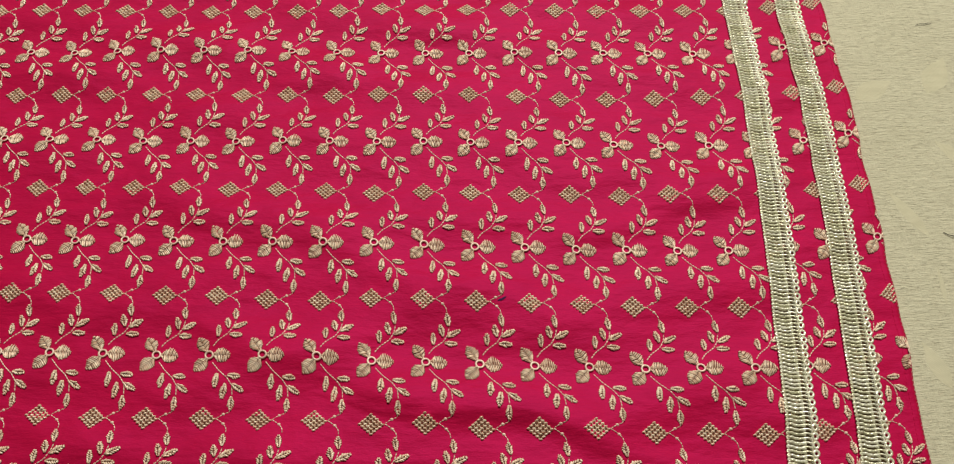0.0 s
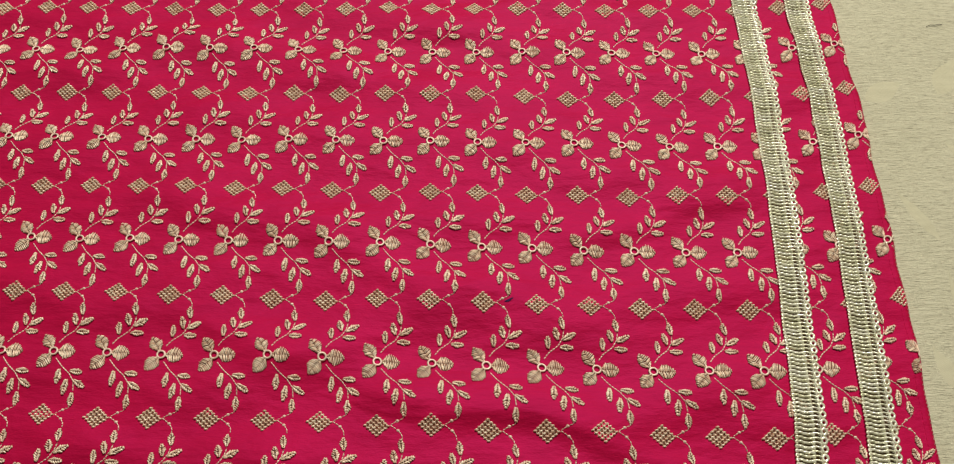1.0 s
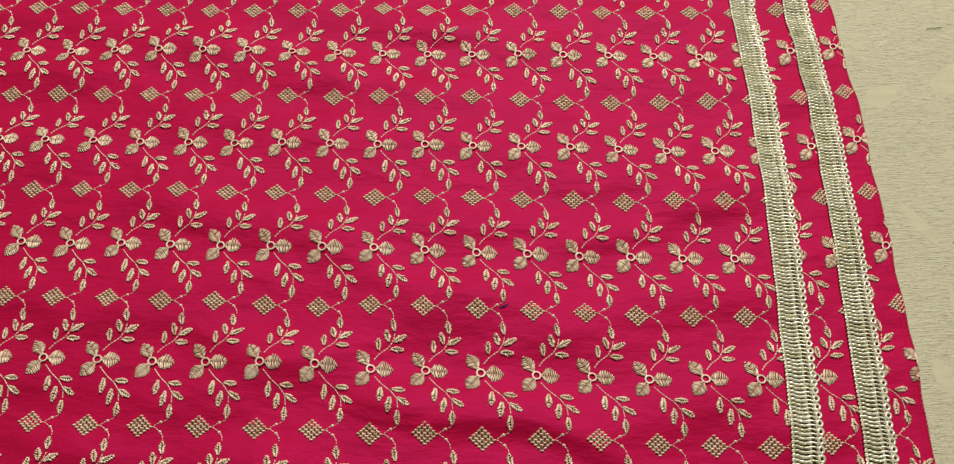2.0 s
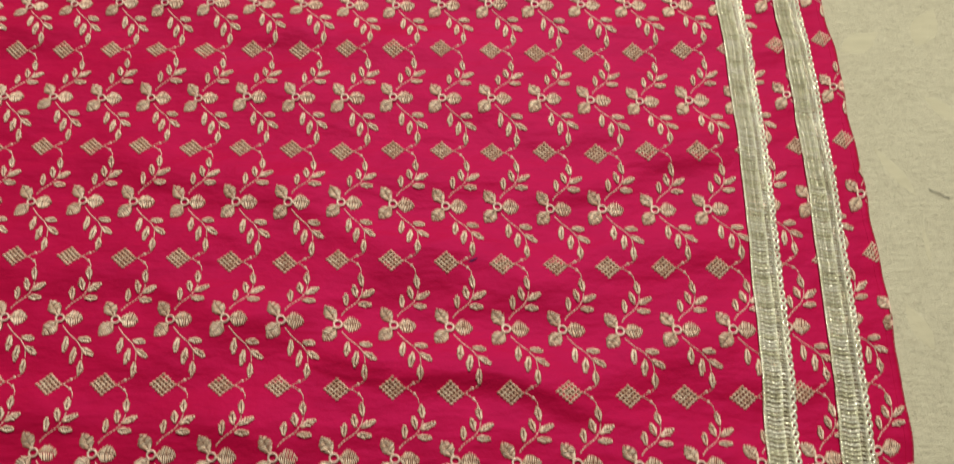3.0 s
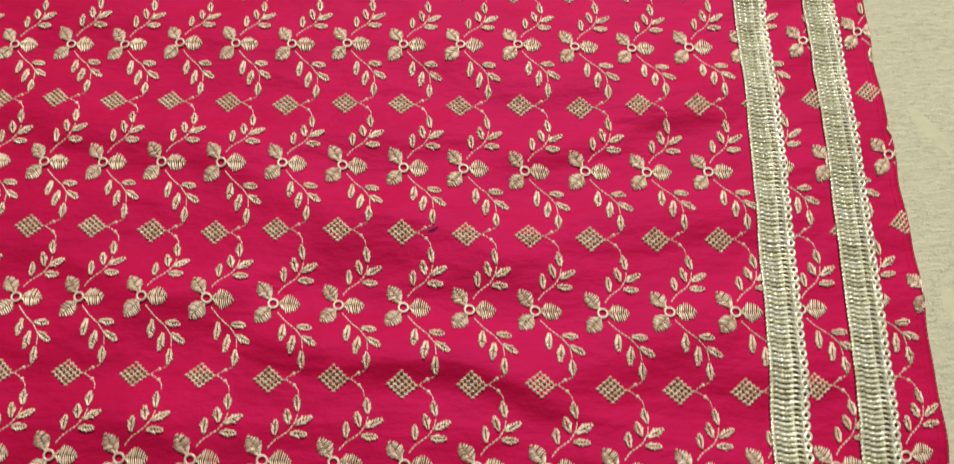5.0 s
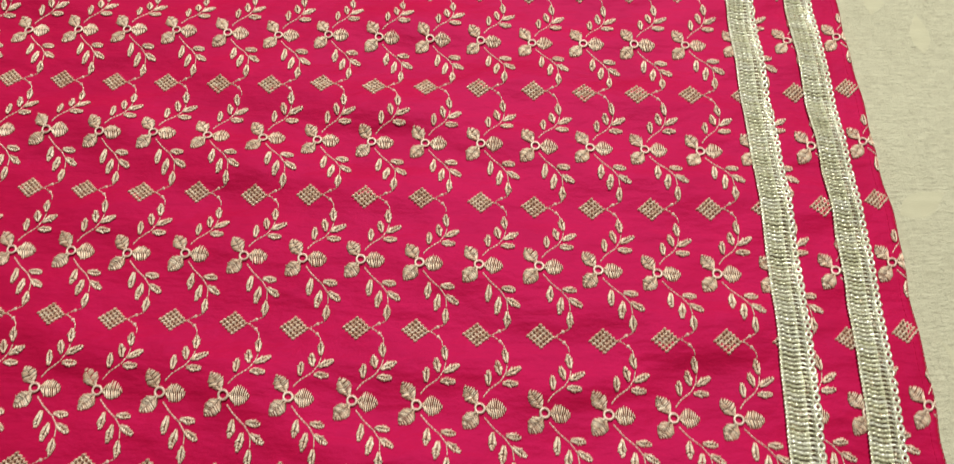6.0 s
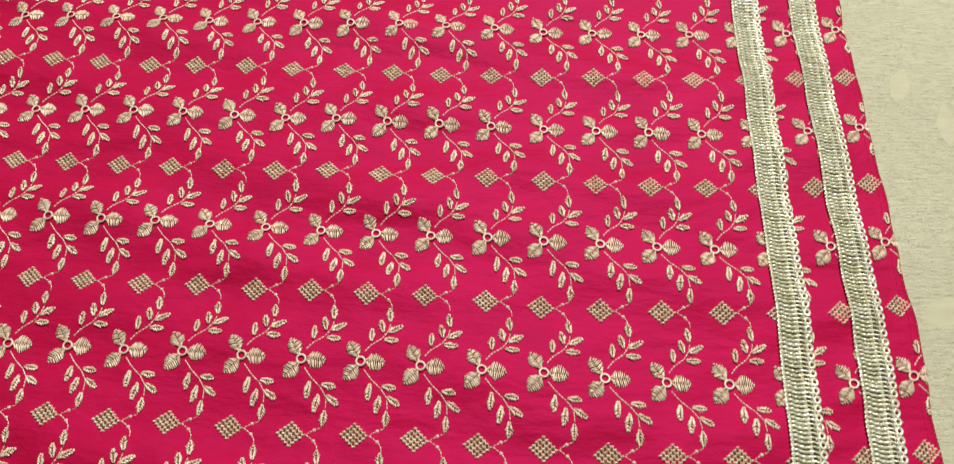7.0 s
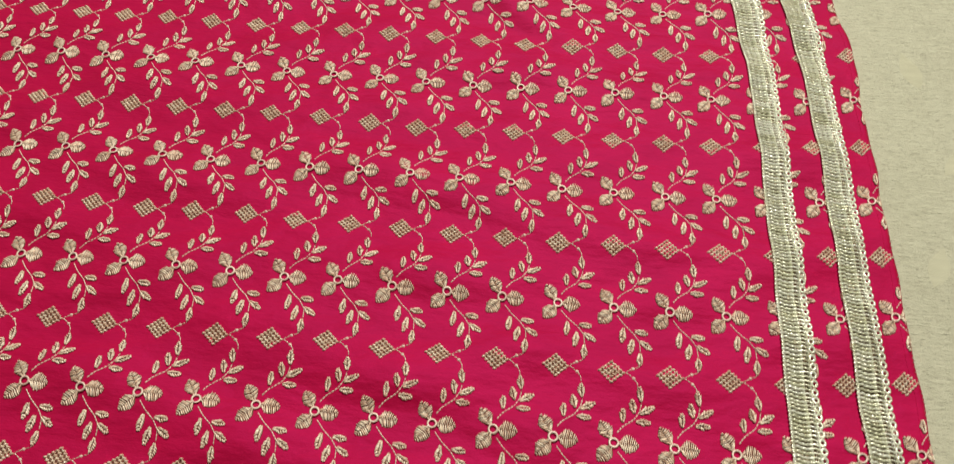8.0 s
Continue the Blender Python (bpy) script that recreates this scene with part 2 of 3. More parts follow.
def side(v):
    """Right-hand edge of the panel."""
    v = np.asarray(v, float)
    return 0.2075 + bow(v) + 0.0028 * np.clip((0.03 - v) / 0.1, 0, 1) - 0.008 * np.clip(v - 0.08, 0, None) + 0.003 * np.exp(-((v - 0.35) / 0.035) ** 2) + 0.0005 * np.sin(v * 95) + 0.0003 * np.sin(v * 210 + 1)


# how the pattern is pulled out of square in the stretched cloth: coefficients of a smooth quintic, millimetres
POWERS = [(i, n - i) for n in range(6) for i in range(n, -1, -1)]
PULL_X = (-1.86, 1.17, -0.35, 3.14, 0.58, 2.37, 0.0, -0.74, -1.26, -4.3, -0.86, 0.79, -0.93, -2.0, -0.09, -0.52, 0.78, -0.82, 0.36, 1.77, 2.7)
PULL_Y = (-1.19, -4.83, 1.25, -2.7, 6.26, 0.04, 2.05, 0.56, -1.42, -1.66, 6.14, -2.06, 2.07, -1.57, 0.93, 3.03, -1.78, 0.96, 0.13, 1.22, -0.15)
SWELL = (-0.21, -0.62, 0.2, 0.21, 0.33, 0.1, 0.77, -0.05, 0.27, -0.25, 0.33, 0.04, 0.02, -0.24, 0.06)


def smooth_field(weights, u, v):
    a = np.clip(u, -0.27, 0.215) / 0.2
    b = (np.clip(v, -0.135, 0.335) - 0.09) / 0.2
    return 0.001 * sum(w * a ** i * b ** j for w, (i, j) in zip(weights, POWERS))


def bump_line(u, v, a, b, width, height, lean=0.0):
    """A fold that runs from a to b and dies away at its ends."""
    a, b = np.array(a), np.array(b)
    d = b - a
    length = np.hypot(*d)
    d = d / length
    s = (u - a[0]) * d[0] + (v - a[1]) * d[1]
    n = -(u - a[0]) * d[1] + (v - a[1]) * d[0]
    n = n + 0.004 * np.sin(s * 60)
    fade = 1 / (1 + np.exp(-(s + 0.0) / 0.012)) / (1 + np.exp((s - length) / 0.012))
    w = np.where(n > 0, width * (1 + lean), width * (1 - lean))
    return height * fade * np.exp(-(n / w) ** 2)


WAVES = [(random.uniform(-0.8, 0.6), 1.0, random.uniform(0, 6.28), random.uniform(70, 210)) for _ in range(14)]
PUCKERS = [(random.uniform(-0.25, 0.25), random.uniform(0, 6.28), random.uniform(190, 520), random.uniform(8, 40), random.uniform(0, 6.28)) for _ in range(16)]


def relief(u, v):
    """Height of the silk above its mean plane, metres."""
    u, v = np.asarray(u, float), np.asarray(v, float)
    h = smooth_field(SWELL, u, v)
    for dx, dy, ph, k in WAVES:
        n = math.hypot(dx, dy)
        h = h + 0.00042 * 100 / k * np.sin(k * (u * dx + v * dy) / n + ph)
    for slope, ph, k, ku, ph2 in PUCKERS:
        h = h + 0.00006 * 300 / k * np.sin(k * (v + slope * u) + ph + 0.8 * np.sin(ku * u)) * (0.5 + 0.5 * np.sin(ku * u + ph2))
    h = h + bump_line(u, v, (-0.055, -0.072), (0.085, -0.104), 0.011, 0.0037, 0.35)
    h = h + bump_line(u, v, (-0.22, -0.02), (-0.06, -0.06), 0.016, 0.0032, 0.3)
    h = h + bump_line(u, v, (-0.16, 0.03), (0.03, -0.035), 0.013, 0.0018, 0.3)
    h = h + bump_line(u, v, (-0.20, -0.09), (-0.03, -0.115), 0.012, 0.0024, 0.3)
    h = h + bump_line(u, v, (0.02, 0.05), (0.13, 0.015), 0.011, 0.0008, 0.3)
    h = h + bump_line(u, v, (0.0, 0.385), (0.06, 0.335), 0.010, 0.0030, 0.2)
    return h


def surface(u, v):
    """Height of the silk's face, rolling down at its hem and side."""
    d = np.minimum(side(v) - u, v - hem(u))
    roll = np.clip(1 - d / 0.0022, 0, 1.3) ** 2 * 0.0011
    return TOP + np.maximum(relief(u, v) * np.clip(d / 0.03, 0.35, 1), -0.0014) - roll


CREASES = [((-0.060, -0.0805), (-0.036, -0.0832), 0.0014, 0.0009)]
for _ in range(90):
    cu, cv = random.uniform(-0.26, 0.13), ROW * random.randint(-2, 6) + random.choice((-0.017, 0.012)) + random.gauss(0, 0.004)
    cl, cs = random.uniform(0.010, 0.034), random.gauss(-0.04, 0.1)
    CREASES.append(((cu, cv), (cu + cl, cv + cs * cl), random.uniform(0.0011, 0.0022), random.uniform(0.0002, 0.0005)))


def fine_creases(u, v):
    """Short sharp creases where the stitching has drawn up the silk; zero at the panel's edges."""
    h = 0.0
    for a, b, width, height in CREASES:
        if abs(float(np.mean(v)) - a[1]) < 0.03:
            h = h + bump_line(u, v, a, b, width, height, 0.4)
    return h * np.clip((v - hem(u)) / 0.01, 0, 1)


def silk_panel():
    us = np.concatenate([np.linspace(0, 0.97, 500), np.linspace(0.972, 1, 30)])
    ws = np.concatenate([np.linspace(0, 0.004, 8), np.linspace(0.006, FAR - hem(0), 560)])
    n, m = len(us), len(ws)
    verts = []
    for w in ws:
        u = LEFT + us * (side(hem(0.2) + w) - LEFT)
        v = hem(u) + w
        verts.append(np.stack([u, v, surface(u, v) + fine_creases(u, v)], 1))
    verts = np.concatenate(verts)
    faces = []
    for j in range(m - 1):
        for i in range(n - 1):
            a = j * n + i
            faces.append((a, a + 1, a + n + 1, a + n))
    # a rim that turns under
    rim = [i for i in range(n)] + [j * n + n - 1 for j in range(1, m)] + [(m - 1) * n + i for i in range(n - 2, -1, -1)] + [j * n for j in range(m - 2, 0, -1)]
    low = verts[rim].copy()
    low[:, 2] = [on_cloth(x, y)[2] + 0.0001 for x, y in low[:, :2]]
    low[:, 0] -= 0.0006 * np.sign(low[:, 0])
    low[:, 1] += np.where(low[:, 1] < 0, 0.0004, 0)
    base = len(verts)
    verts = np.concatenate([verts, low])
    for k in range(len(rim)):
        q = (k + 1) % len(rim)
        faces.append((rim[k], base + k, base + q, rim[q]))
    ob = part("embroidered_fabric", verts, faces, SILK)
    return tagged(ob, "cerise silk panel embroidered in gold with two gold lace trims", "fabric")


FABRIC = silk_panel()


# ---- embroidery, in millimetres round the middle of a flower ----
rng = random.Random(5)


def stitch(p0, p1, width, height, base=0.05):
    """One raised thread from p0 to p1: twelve points, six faces, round across."""
    p0, p1 = np.array(p0, float), np.array(p1, float)
    d = p1 - p0
    d = d / max(1e-6, np.hypot(*d))
    n = np.array([-d[1], d[0]])
    verts = []
    for t, w, h in ((0, 0.75, 0.45), (0.5, 1.0, 1.0), (1, 0.7, 0.35)):
        p = p0 + (p1 - p0) * t
        for s, k in ((-0.5, 0), (-0.22, 1), (0.22, 1), (0.5, 0)):
            q = p + n * s * w * width
            verts.append((q[0], q[1], base + (h * height if k else h * height * 0.45 - 0.14)))
    return verts, [(r + i, r + i + 1, r + i + 5, r + i + 4) for r in (0, 4) for i in range(3)]


def gather(pieces):
    verts, faces = [], []
    for v, f in pieces:
        b = len(verts)
        verts += v
        faces += [tuple(i + b for i in q) for q in f]
    return np.array(verts), faces


def blade(base, tip, half, count, height, ragged=0.12, lean=0.16, peak=0.8, gap=0.08):
    """A satin-stitched petal or leaf: threads fan from the midrib to both sides."""
    base, tip = np.array(base, float), np.array(tip, float)
    d = tip - base
    length = np.hypot(*d)
    d = d / length
    n = np.array([-d[1], d[0]])
    pieces = []
    swell = lambda t: half * math.sin(math.pi * min(1.0, max(0.02, t)) ** peak) ** 0.82
    for s in (-1, 1):
        for i in range(count):
            t = (i + 0.5) / count + rng.uniform(-0.15, 0.15) / count
            out = swell(t) * (1 + rng.uniform(-ragged, ragged))
            reach = min(1.03, t + lean * (1.1 - 0.6 * t))
            a = base + d * length * (t - 0.03) + n * s * gap
            b = base + d * length * reach + n * s * max(0.25, out)
            pieces.append(stitch(a, b, length / count * rng.uniform(0.55, 0.95), height * rng.uniform(0.7, 1.3), 0.3))
    # brown bed below the threads, coloured as the shade in gaps and round edges
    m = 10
    shade_bed = [(*(base + d * length * (k / m)), 0.16) for k in range(m + 1)]
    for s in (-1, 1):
        shade_bed += [(*(base + d * length * min(1.0, k / m + lean * 0.5) + n * s * 0.98 * swell(k / m)), 0.05) for k in range(m + 1)]
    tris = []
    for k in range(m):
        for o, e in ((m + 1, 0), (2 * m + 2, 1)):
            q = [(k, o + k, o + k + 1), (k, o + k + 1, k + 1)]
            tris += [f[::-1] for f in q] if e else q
    pieces.append((shade_bed, tris))
    return gather(pieces)


def dashes(points, width, height, gap=0.28, step=1.55):
    """Running stitch along a bent line."""
    pts = [np.array(p, float) for p in points]
    fine = []
    for a, b in zip(pts, pts[1:]):
        m = max(2, int(np.hypot(*(b - a)) / 0.2))
        fine += [a + (b - a) * k / m for k in range(m)]
    fine.append(pts[-1])
    length = np.concatenate([[0], np.cumsum([np.hypot(*(b - a)) for a, b in zip(fine, fine[1:])])])
    fine = np.array(fine)
    at = lambda s: np.array([np.interp(s, length, fine[:, 0]), np.interp(s, length, fine[:, 1])])
    pieces, s = [], 0.0
    while s < length[-1] - 0.4:
        e = min(length[-1], s + step)
        pieces.append(stitch(at(s), at(e - gap), width, height))
        s = e
    return pieces


def bead(x, y, rx, ry, height, turn=0.0, base=0.0):
    """A small knot: a domed oval."""
    verts, faces, k = [], [], 8
    for r, h in ((1.0, -0.1), (0.75, 0.65)):
        for i in range(k):
            a = 2 * math.pi * i / k
            px, py = rx * r * math.cos(a), ry * r * math.sin(a)
            verts.append((x + px * math.cos(turn) - py * math.sin(turn), y + px * math.sin(turn) + py * math.cos(turn), base + h * height))
    verts.append((x, y, base + height))
    for i in range(k):
        j = (i + 1) % k
        faces.append((i, j, k + j, k + i))
    for i in range(0, k, 2):
        faces.append((k + i, k + i + 1, k + (i + 2) % k, 2 * k))
    return verts, faces


def ring(cx, cy, r, tube, height, seg=18, side_n=6, squash=1.0):
    """A corded eyelet."""
    verts, faces = [], []
    for i in range(seg):
        a = 2 * math.pi * i / seg
        for j in range(side_n):
            b = 2 * math.pi * j / side_n
            rr = r + tube * math.cos(b)
            verts.append((cx + rr * math.cos(a), cy + rr * math.sin(a) * squash, height + tube * 0.8 * math.sin(b)))
    for i in range(seg):
        for j in range(side_n):
            a, b = i * side_n + j, i * side_n + (j + 1) % side_n
            c, d = ((i + 1) % seg) * side_n + (j + 1) % side_n, ((i + 1) % seg) * side_n + j
            faces.append((a, d, c, b))
    return verts, faces


def sheared(p):
    return (p[0] + 0.055 * p[1], p[1])


UP_LEAVES = [((3.2, 9.0), (2.9, 15.0)), ((7.8, 13.3), (6.1, 19.2)), ((10.2, 18.4), (9.1, 24.6)), ((9.5, 13.4), (15.6, 16.8)), ((8.3, 10.2), (14.5, 10.1))]
UP_STEM = [(1.2, 4.6), (3.2, 7.4), (7.7, 10.9), (9.8, 14.4), (10.4, 18.2)]
LOW_LEAVES = [((5.1, -8.7), (4.7, -16.0)), ((9.7, -10.0), (15.8, -10.6)), ((9.5, -13.8), (8.7, -21.2)), ((12.2, -14.2), (18.0, -17.8)), ((13.0, -20.0), (13.1, -26.6))]
LOW_STEM = [(1.8, -3.4), (5.3, -7.4), (9.8, -11.2), (12.6, -15.0), (13.2, -19.9)]
LINK_UP = [(13.2, -26.4), (12.6, -27.6), (10.3, -28.5), (7.4, -30.4)]
LINK_DOWN = [(7.4, -30.6), (10.8, -32.9), (12.6, -35.0), (12.9, -37.4)]


def template():
    """One repeat of the pattern: named pieces with points in millimetres."""
    t = {}
    t["ring"] = gather([ring(0, 0, 1.78, 0.5, 0.75)])
    t["petals"] = [blade((1.9, 0.1), (10.2, -0.1), 3.7, 11, 0.85, 0.14, 0.06, 0.85, 0.06),
                   blade((-0.9, 1.6), (-5.6, 8.6), 3.0, 10, 0.85, 0.12, 0.08, 0.9, 0.05),
                   blade((-0.9, -1.4), (-6.4, -8.0), 3.3, 10, 0.85, 0.12, 0.08, 0.8, 0.05)]
    t["up_stem"] = gather(dashes([sheared(p) for p in UP_STEM], 0.62, 0.5))
    t["up"] = [blade(sheared(a), sheared(b), 1.45, 6, 0.85, 0.25, 0.2, 0.8, 0.22) for a, b in UP_LEAVES]
    t["low_stem"] = gather(dashes([sheared(p) for p in LOW_STEM], 0.6, 0.5, 0.15)
                           + [bead(*sheared((10.3, -28.5)), 0.85, 0.75, 0.55)] + dashes([sheared(p) for p in LINK_UP], 0.55, 0.45))
    t["low"] = [blade(sheared(a), sheared(b), 1.45, 6, 0.85, 0.25, 0.2, 0.8, 0.22) for a, b in LOW_LEAVES]
    knots = []
    for i in range(5):
        for j in range(5):
            x = -0.4 + (i - 2) * 1.28 + (j - 2) * 1.28
            y = -30.8 + (i - 2) * 1.12 - (j - 2) * 1.2
            knots.append(bead(x + rng.uniform(-0.12, 0.12), y + rng.uniform(-0.12, 0.12), 1.0, 0.54, 1.05 * rng.uniform(0.8, 1.2), 0.3 + rng.uniform(-0.2, 0.2)))
    for i in range(5):
        s = (i - 2)
        knots.append(stitch((-0.4 + s * 1.28 - 2.9, -30.8 + s * 1.12 + 2.7), (-0.4 + s * 1.28 + 2.9, -30.8 + s * 1.12 - 2.7), 0.5, 0.25))
    # flat bed whose dark colour puts shade between the knots
    bed = [(-0.4, -30.8, 0.12), (5.3, -30.9, 0.03), (-0.4, -25.6, 0.03), (-6.1, -30.7, 0.03), (-0.4, -36.0, 0.03)]
    knots.append((bed, [(0, 1, 2), (0, 2, 3), (0, 3, 4), (0, 4, 1)]))
    t["knots"] = gather(knots)
    t["link"] = gather([bead(*sheared((10.8, -32.9)), 0.85, 0.75, 0.55)] + dashes([sheared(p) for p in LINK_DOWN], 0.55, 0.45))
    return t


TEMPLATES = [template() for _ in range(4)]


def lay(piece, cx, cy, turn, scale, name, material, parent):
    """Lays a piece of stitching on the silk; what runs past its edges is cut off."""
    verts, faces = piece
    ca, sa = math.cos(turn) * scale * 0.001, math.sin(turn) * scale * 0.001
    x = cx + verts[:, 0] * ca - verts[:, 1] * sa
    y = cy + verts[:, 0] * sa + verts[:, 1] * ca
    x, y = x + smooth_field(PULL_X, x, y), y + smooth_field(PULL_Y, x, y)
    inside = (x < side(y) - 0.0004) & (y > hem(x) + 0.0004) & (y < FAR - 0.008) & (x > LEFT + 0.002)
    if not inside.all():
        faces = [f for f in faces if inside[list(f)].all()]
        used = sorted({i for f in faces for i in f})
        if len(used) < 6:
            return None
        order = {k: i for i, k in enumerate(used)}
        faces = [tuple(order[i] for i in f) for f in faces]
        x, y, verts = x[used], y[used], verts[used]
    z = surface(x, y) + verts[:, 2] * 0.001
    return part(name, np.stack([x, y, z], 1), faces, material, parent, at=(cx, cy, TOP), under=STITCH_SHADE if material == GOLD else None)


def repeat(c, r):
    k = TEMPLATES[rng.randrange(4)]
    cx, cy = c * PITCH + rng.uniform(-0.0003, 0.0003), r * ROW + rng.uniform(-0.0004, 0.0004)
    turn, scale = rng.uniform(-0.025, 0.025), rng.uniform(0.98, 1.02)

    def one(piece, name, material, parent):
        return lay(piece, cx, cy, turn, scale, name, material, parent)

    flower = one(k["ring"], "embroidered_flower", STEM, FABRIC)
    for p in k["petals"]:
        one(p, "petal", GOLD, flower or FABRIC)
    for stem, leaves in (("up_stem", "up"), ("low_stem", "low")):
        sprig = one(k[stem], "leaf_sprig", STEM, FABRIC)
        for p in k[leaves]:
            one(p, "leaf", GOLD, sprig or FABRIC)
    one(k["knots"], "diamond_motif", GOLD, FABRIC)
    one(k["link"], "thread_link", STEM, FABRIC)


# ---- gold lace trims ----
def tube(points, radius, sides=5):
    """A round cord through points (n, 3), millimetres."""
    p = np.array(points, float)
    d = np.gradient(p, axis=0)
    d /= np.linalg.norm(d, axis=1)[:, None]
    n = np.cross(d, np.array([0, 0, 1.0]))
    n /= np.linalg.norm(n, axis=1)[:, None] + 1e-9
    b = np.cross(n, d)
    verts, faces = [], []
    for i in range(len(p)):
        for j in range(sides):
            a = 2 * math.pi * j / sides
            verts.append(tuple(p[i] + radius * (n[i] * math.cos(a) + b[i] * math.sin(a))))
    for i in range(len(p) - 1):
        for j in range(sides):
            a, c = i * sides + j, i * sides + (j + 1) % sides
            faces.append((a, c, c + sides, a + sides))
    return verts, faces


def on_lace(verts, start, taper):
    """From the trim's own plan (across, along, height; mm) to its place on the silk."""
    v = hem(start) + 0.0012 + verts[:, 1] * 0.001
    wide = 14.8 - (14.8 - verts[:, 0]) * (1 + 0.22 * np.clip((v - 0.34) / 0.05, 0, 1))
    u = start + bow(v) - taper * np.clip(v - 0.1, 0, None) + wide * 0.001
    return np.stack([u, v, surface(u, v) + 0.0010 + verts[:, 2] * 0.001], 1)


GIMP = 1.9  # spacing of the wefts along a trim, millimetres


def lace_trim(start, taper):
    length = float(FAR - 0.008 - hem(start)) * 1000
    spot = (start + 0.0075, float(hem(start)), TOP)
    # backing net, coloured dark to put shade into the gaps between the cords
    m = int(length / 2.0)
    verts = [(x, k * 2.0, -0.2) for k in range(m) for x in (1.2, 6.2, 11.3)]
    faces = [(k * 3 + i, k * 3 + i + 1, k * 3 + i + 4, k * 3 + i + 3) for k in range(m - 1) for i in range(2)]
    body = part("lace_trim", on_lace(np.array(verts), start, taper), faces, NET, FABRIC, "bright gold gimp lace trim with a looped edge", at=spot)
    # plump wefts laid close, humped over three cores
    cords, s = [], np.linspace(0, 1, 13)
    for k in range(int(length / GIMP) - 1):
        y = k * GIMP + 1.0 + rng.uniform(-0.1, 0.1)
        xs = 1.1 + 7.3 * s
        ys = y + 0.7 - 1.3 * s + 0.18 * np.sin(s * 9.4)
        zs = 0.2 + 0.75 * np.abs(np.sin(s * math.pi * 3 + rng.uniform(-0.15, 0.15))) + rng.uniform(-0.08, 0.08)
        cords.append(tube(np.stack([xs, ys, zs], 1), 0.66 * rng.uniform(0.88, 1.08), 7))
    verts, faces = gather(cords)
    part("braid", on_lace(verts, start, taper), faces, LACE, body, at=spot)
    picots = []
    for k in range(int(length / GIMP)):
        picots.append(ring(0.9, k * GIMP + 1.7, 0.6, 0.42, 0.4, 10, 5))
    verts, faces = gather(picots)
    part("picot_edge", on_lace(verts, start, taper), faces, LACE, body, at=spot)
    # hooked cords that swing out of the braid and back round each loop
    arches = []
    for k in range(int(length / GIMP) - 1):
        y = k * GIMP + 1.9
        a = np.linspace(0, 1, 11)
        xs = 7.4 + 4.0 * np.sin(a * math.pi * 0.72) ** 0.9
        ys = y + 1.3 - 2.9 * a ** 1.5 + 0.35 * np.sin(a * math.pi)
        zs = 0.35 + 0.5 * np.sin(a * math.pi)
        if (ys > 0.2).all() and (ys < length).all():
            arches.append(tube(np.stack([xs, ys, zs], 1), 0.42 * rng.uniform(0.92, 1.08), 6))
    verts, faces = gather(arches)
    part("arched_cord", on_lace(verts, start, taper), faces, LACE, body, at=spot)
    for k in range(int(length / (2 * GIMP))):
        y = k * 2 * GIMP + 1.9
        verts, faces = ring(12.85 + rng.uniform(-0.15, 0.15), y + rng.uniform(-0.15, 0.15), 1.15, 0.62, 0.5, 14, 6, 1.14)
        p = on_lace(np.array(verts), start, taper)
        part("loop", p, faces, LACE, body, at=tuple(p.mean(0)))


def edge_stitching():
    """Pale overlock thread along the side edge."""
    pieces = []
    y = float(hem(0.19)) + 0.002
    while y < FAR - 0.008:
        n = rng.uniform(0.0016, 0.0024)
        s = stitch((-0.9, y * 1000), (-0.1, (y + n * 0.6) * 1000), 0.5, 0.25)
        pieces.append(s)
        y += n
    verts, faces = gather(pieces)
    v = verts[:, 1] * 0.001
    u = side(v) + verts[:, 0] * 0.001
    part("edge_stitching", np.stack([u, v, surface(u, v) + verts[:, 2] * 0.001], 1), faces, EDGING, FABRIC, "faded pink overlock stitching")
    # sewn line a little way in from the edge
    pieces, y = [], float(hem(0.19)) + 0.003
    while y < FAR - 0.010:
        pieces.append(stitch((-4.0, y * 1000), (-4.0, y * 1000 + 1.7), 0.45, 0.22))
        y += 0.0024
    verts, faces = gather(pieces)
    v = verts[:, 1] * 0.001
    u = side(v) + verts[:, 0] * 0.001
    part("seam_stitching", np.stack([u, v, surface(u, v) + verts[:, 2] * 0.001], 1), faces, SILK, FABRIC, "cerise seam stitching")


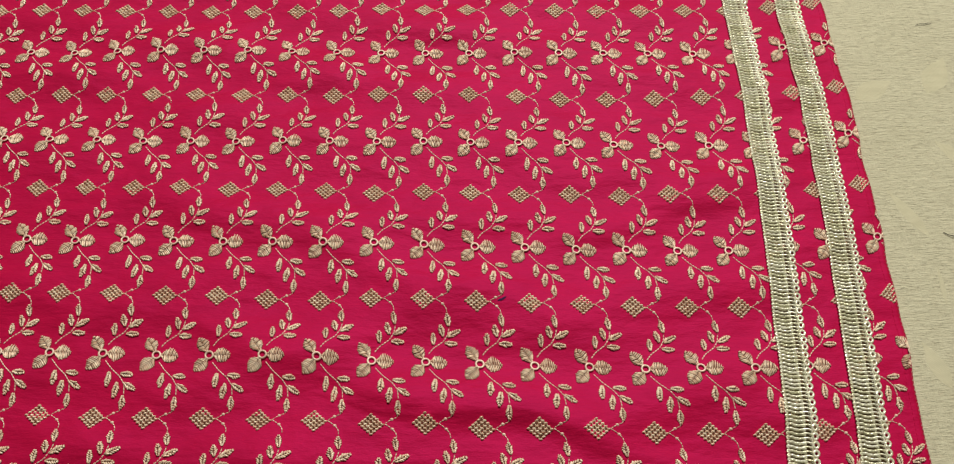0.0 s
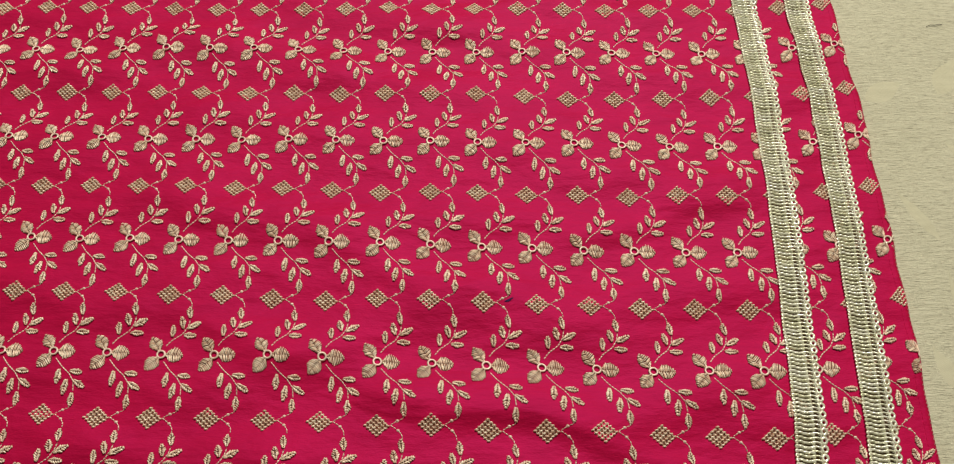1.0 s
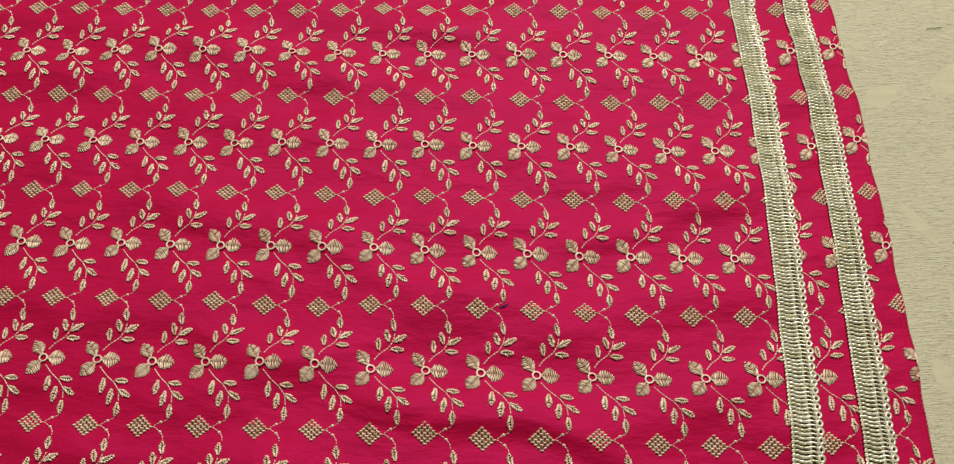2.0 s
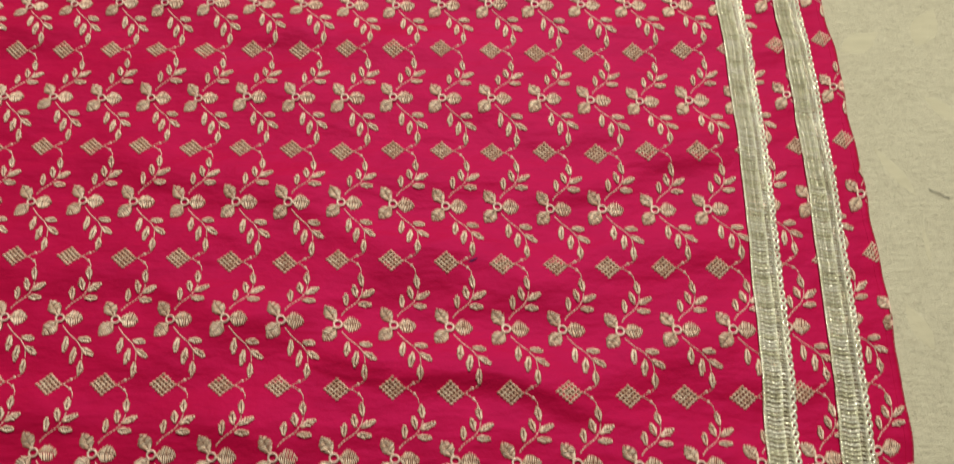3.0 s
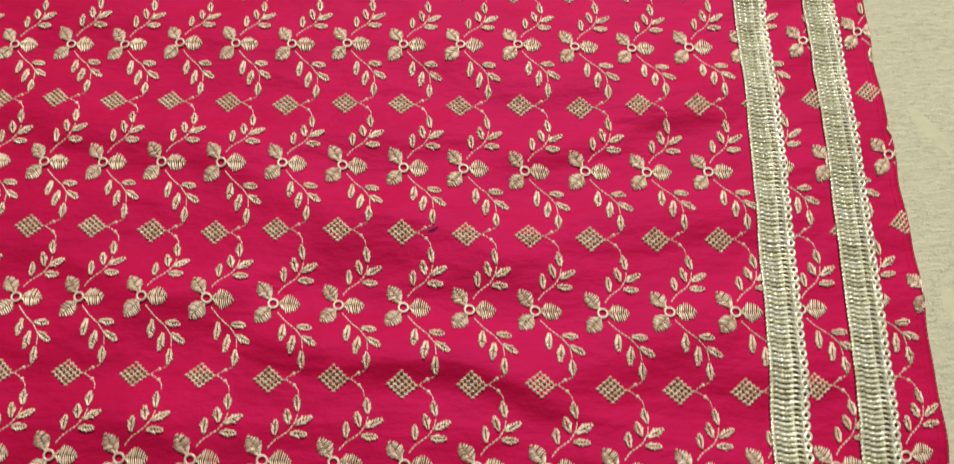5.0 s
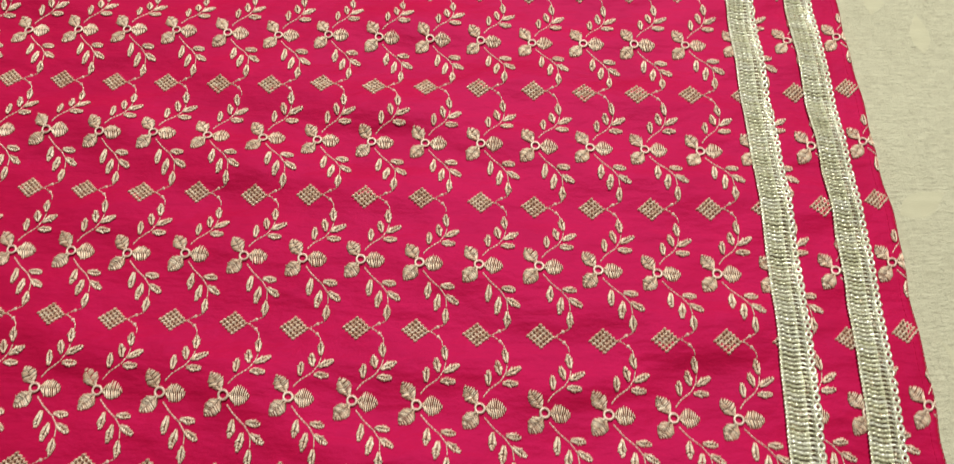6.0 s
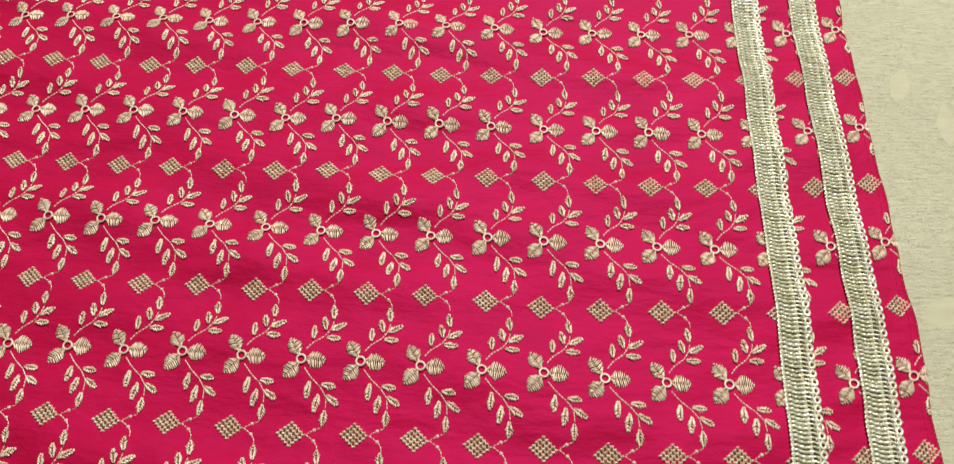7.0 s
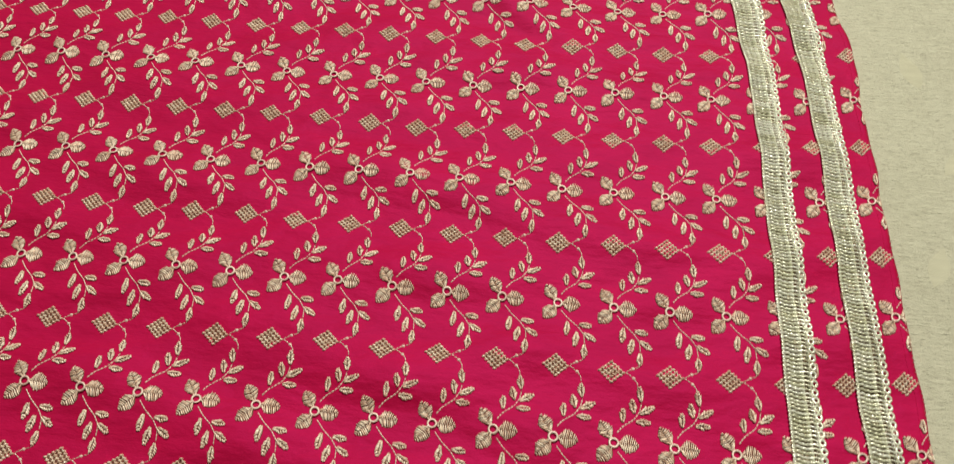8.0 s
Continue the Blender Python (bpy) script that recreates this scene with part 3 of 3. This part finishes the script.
def rolled_hem():
    """The narrow turned roll along the front hem."""
    us = np.linspace(LEFT + 0.002, side(hem(0.19)) - 0.0012, 160)
    pts = []
    for u in us:
        y = float(hem(u)) + 0.0006 + 0.0003 * math.sin(u * 130) + 0.0002 * math.sin(u * 310)
        pts.append((u, y, float(surface(u, y)) - 0.0004 + 0.00015 * math.sin(u * 200)))
    verts, faces = tube(np.array(pts) * 1000, 0.7, 8)
    part("rolled_hem", np.array(verts) * 0.001, faces, SILK, FABRIC, "narrow rolled hem")


rolled_hem()
edge_stitching()
lace_trim(0.1475, 0.0)
lace_trim(0.1788, 0.008)


# ---- small marks and lint ----
def ink_mark():
    n = 12
    verts = [(0.0, 0.0, 0.0)]
    for i in range(n):
        a = 2 * math.pi * i / n
        r = 1 + 0.25 * math.sin(3 * a)
        verts.append((2.0 * r * math.cos(a), 0.55 * r * math.sin(a) + 0.9 * r * math.cos(a), 0.0))
    verts = np.array(verts) * 0.001
    u, v = 0.0119 + verts[:, 0], -0.0312 + verts[:, 1]
    part("ink_mark", np.stack([u, v, surface(u, v) + 0.0003], 1), [(0, 1 + i, 1 + (i + 1) % n) for i in range(n)], INK, FABRIC, "violet-blue ink mark")


ink_mark()


def lint(x, y, points, radius):
    pts = np.array([(x * 1000 + a, y * 1000 + b, 0.15 + 0.2 * i % 0.5) for i, (a, b) in enumerate(points)])
    verts, faces = tube(pts, radius, 6)
    verts = np.array(verts) * 0.001
    verts[:, 2] += CLOTH_Z
    ob = part("lint_thread", verts, faces, HAIR)
    return tagged(ob, "short dark thread of lint on the cream tablecloth", "lint", group="lint on the tablecloth")


lint(0.2636, 0.1435, [(-4.5, -0.8), (-2, 0.1), (0.5, -0.2), (3, 0.8), (5, 0.4)], 0.17)
lint(0.2411, 0.002, [(-4.5, 2.5), (-2.5, 1.0), (0, 0), (2.5, -2.0), (4.5, -2.6)], 0.2)

# ---- the repeats of the pattern ----
for row in range(-2, 8):
    for col in range(-15, 9):
        repeat(col, row)
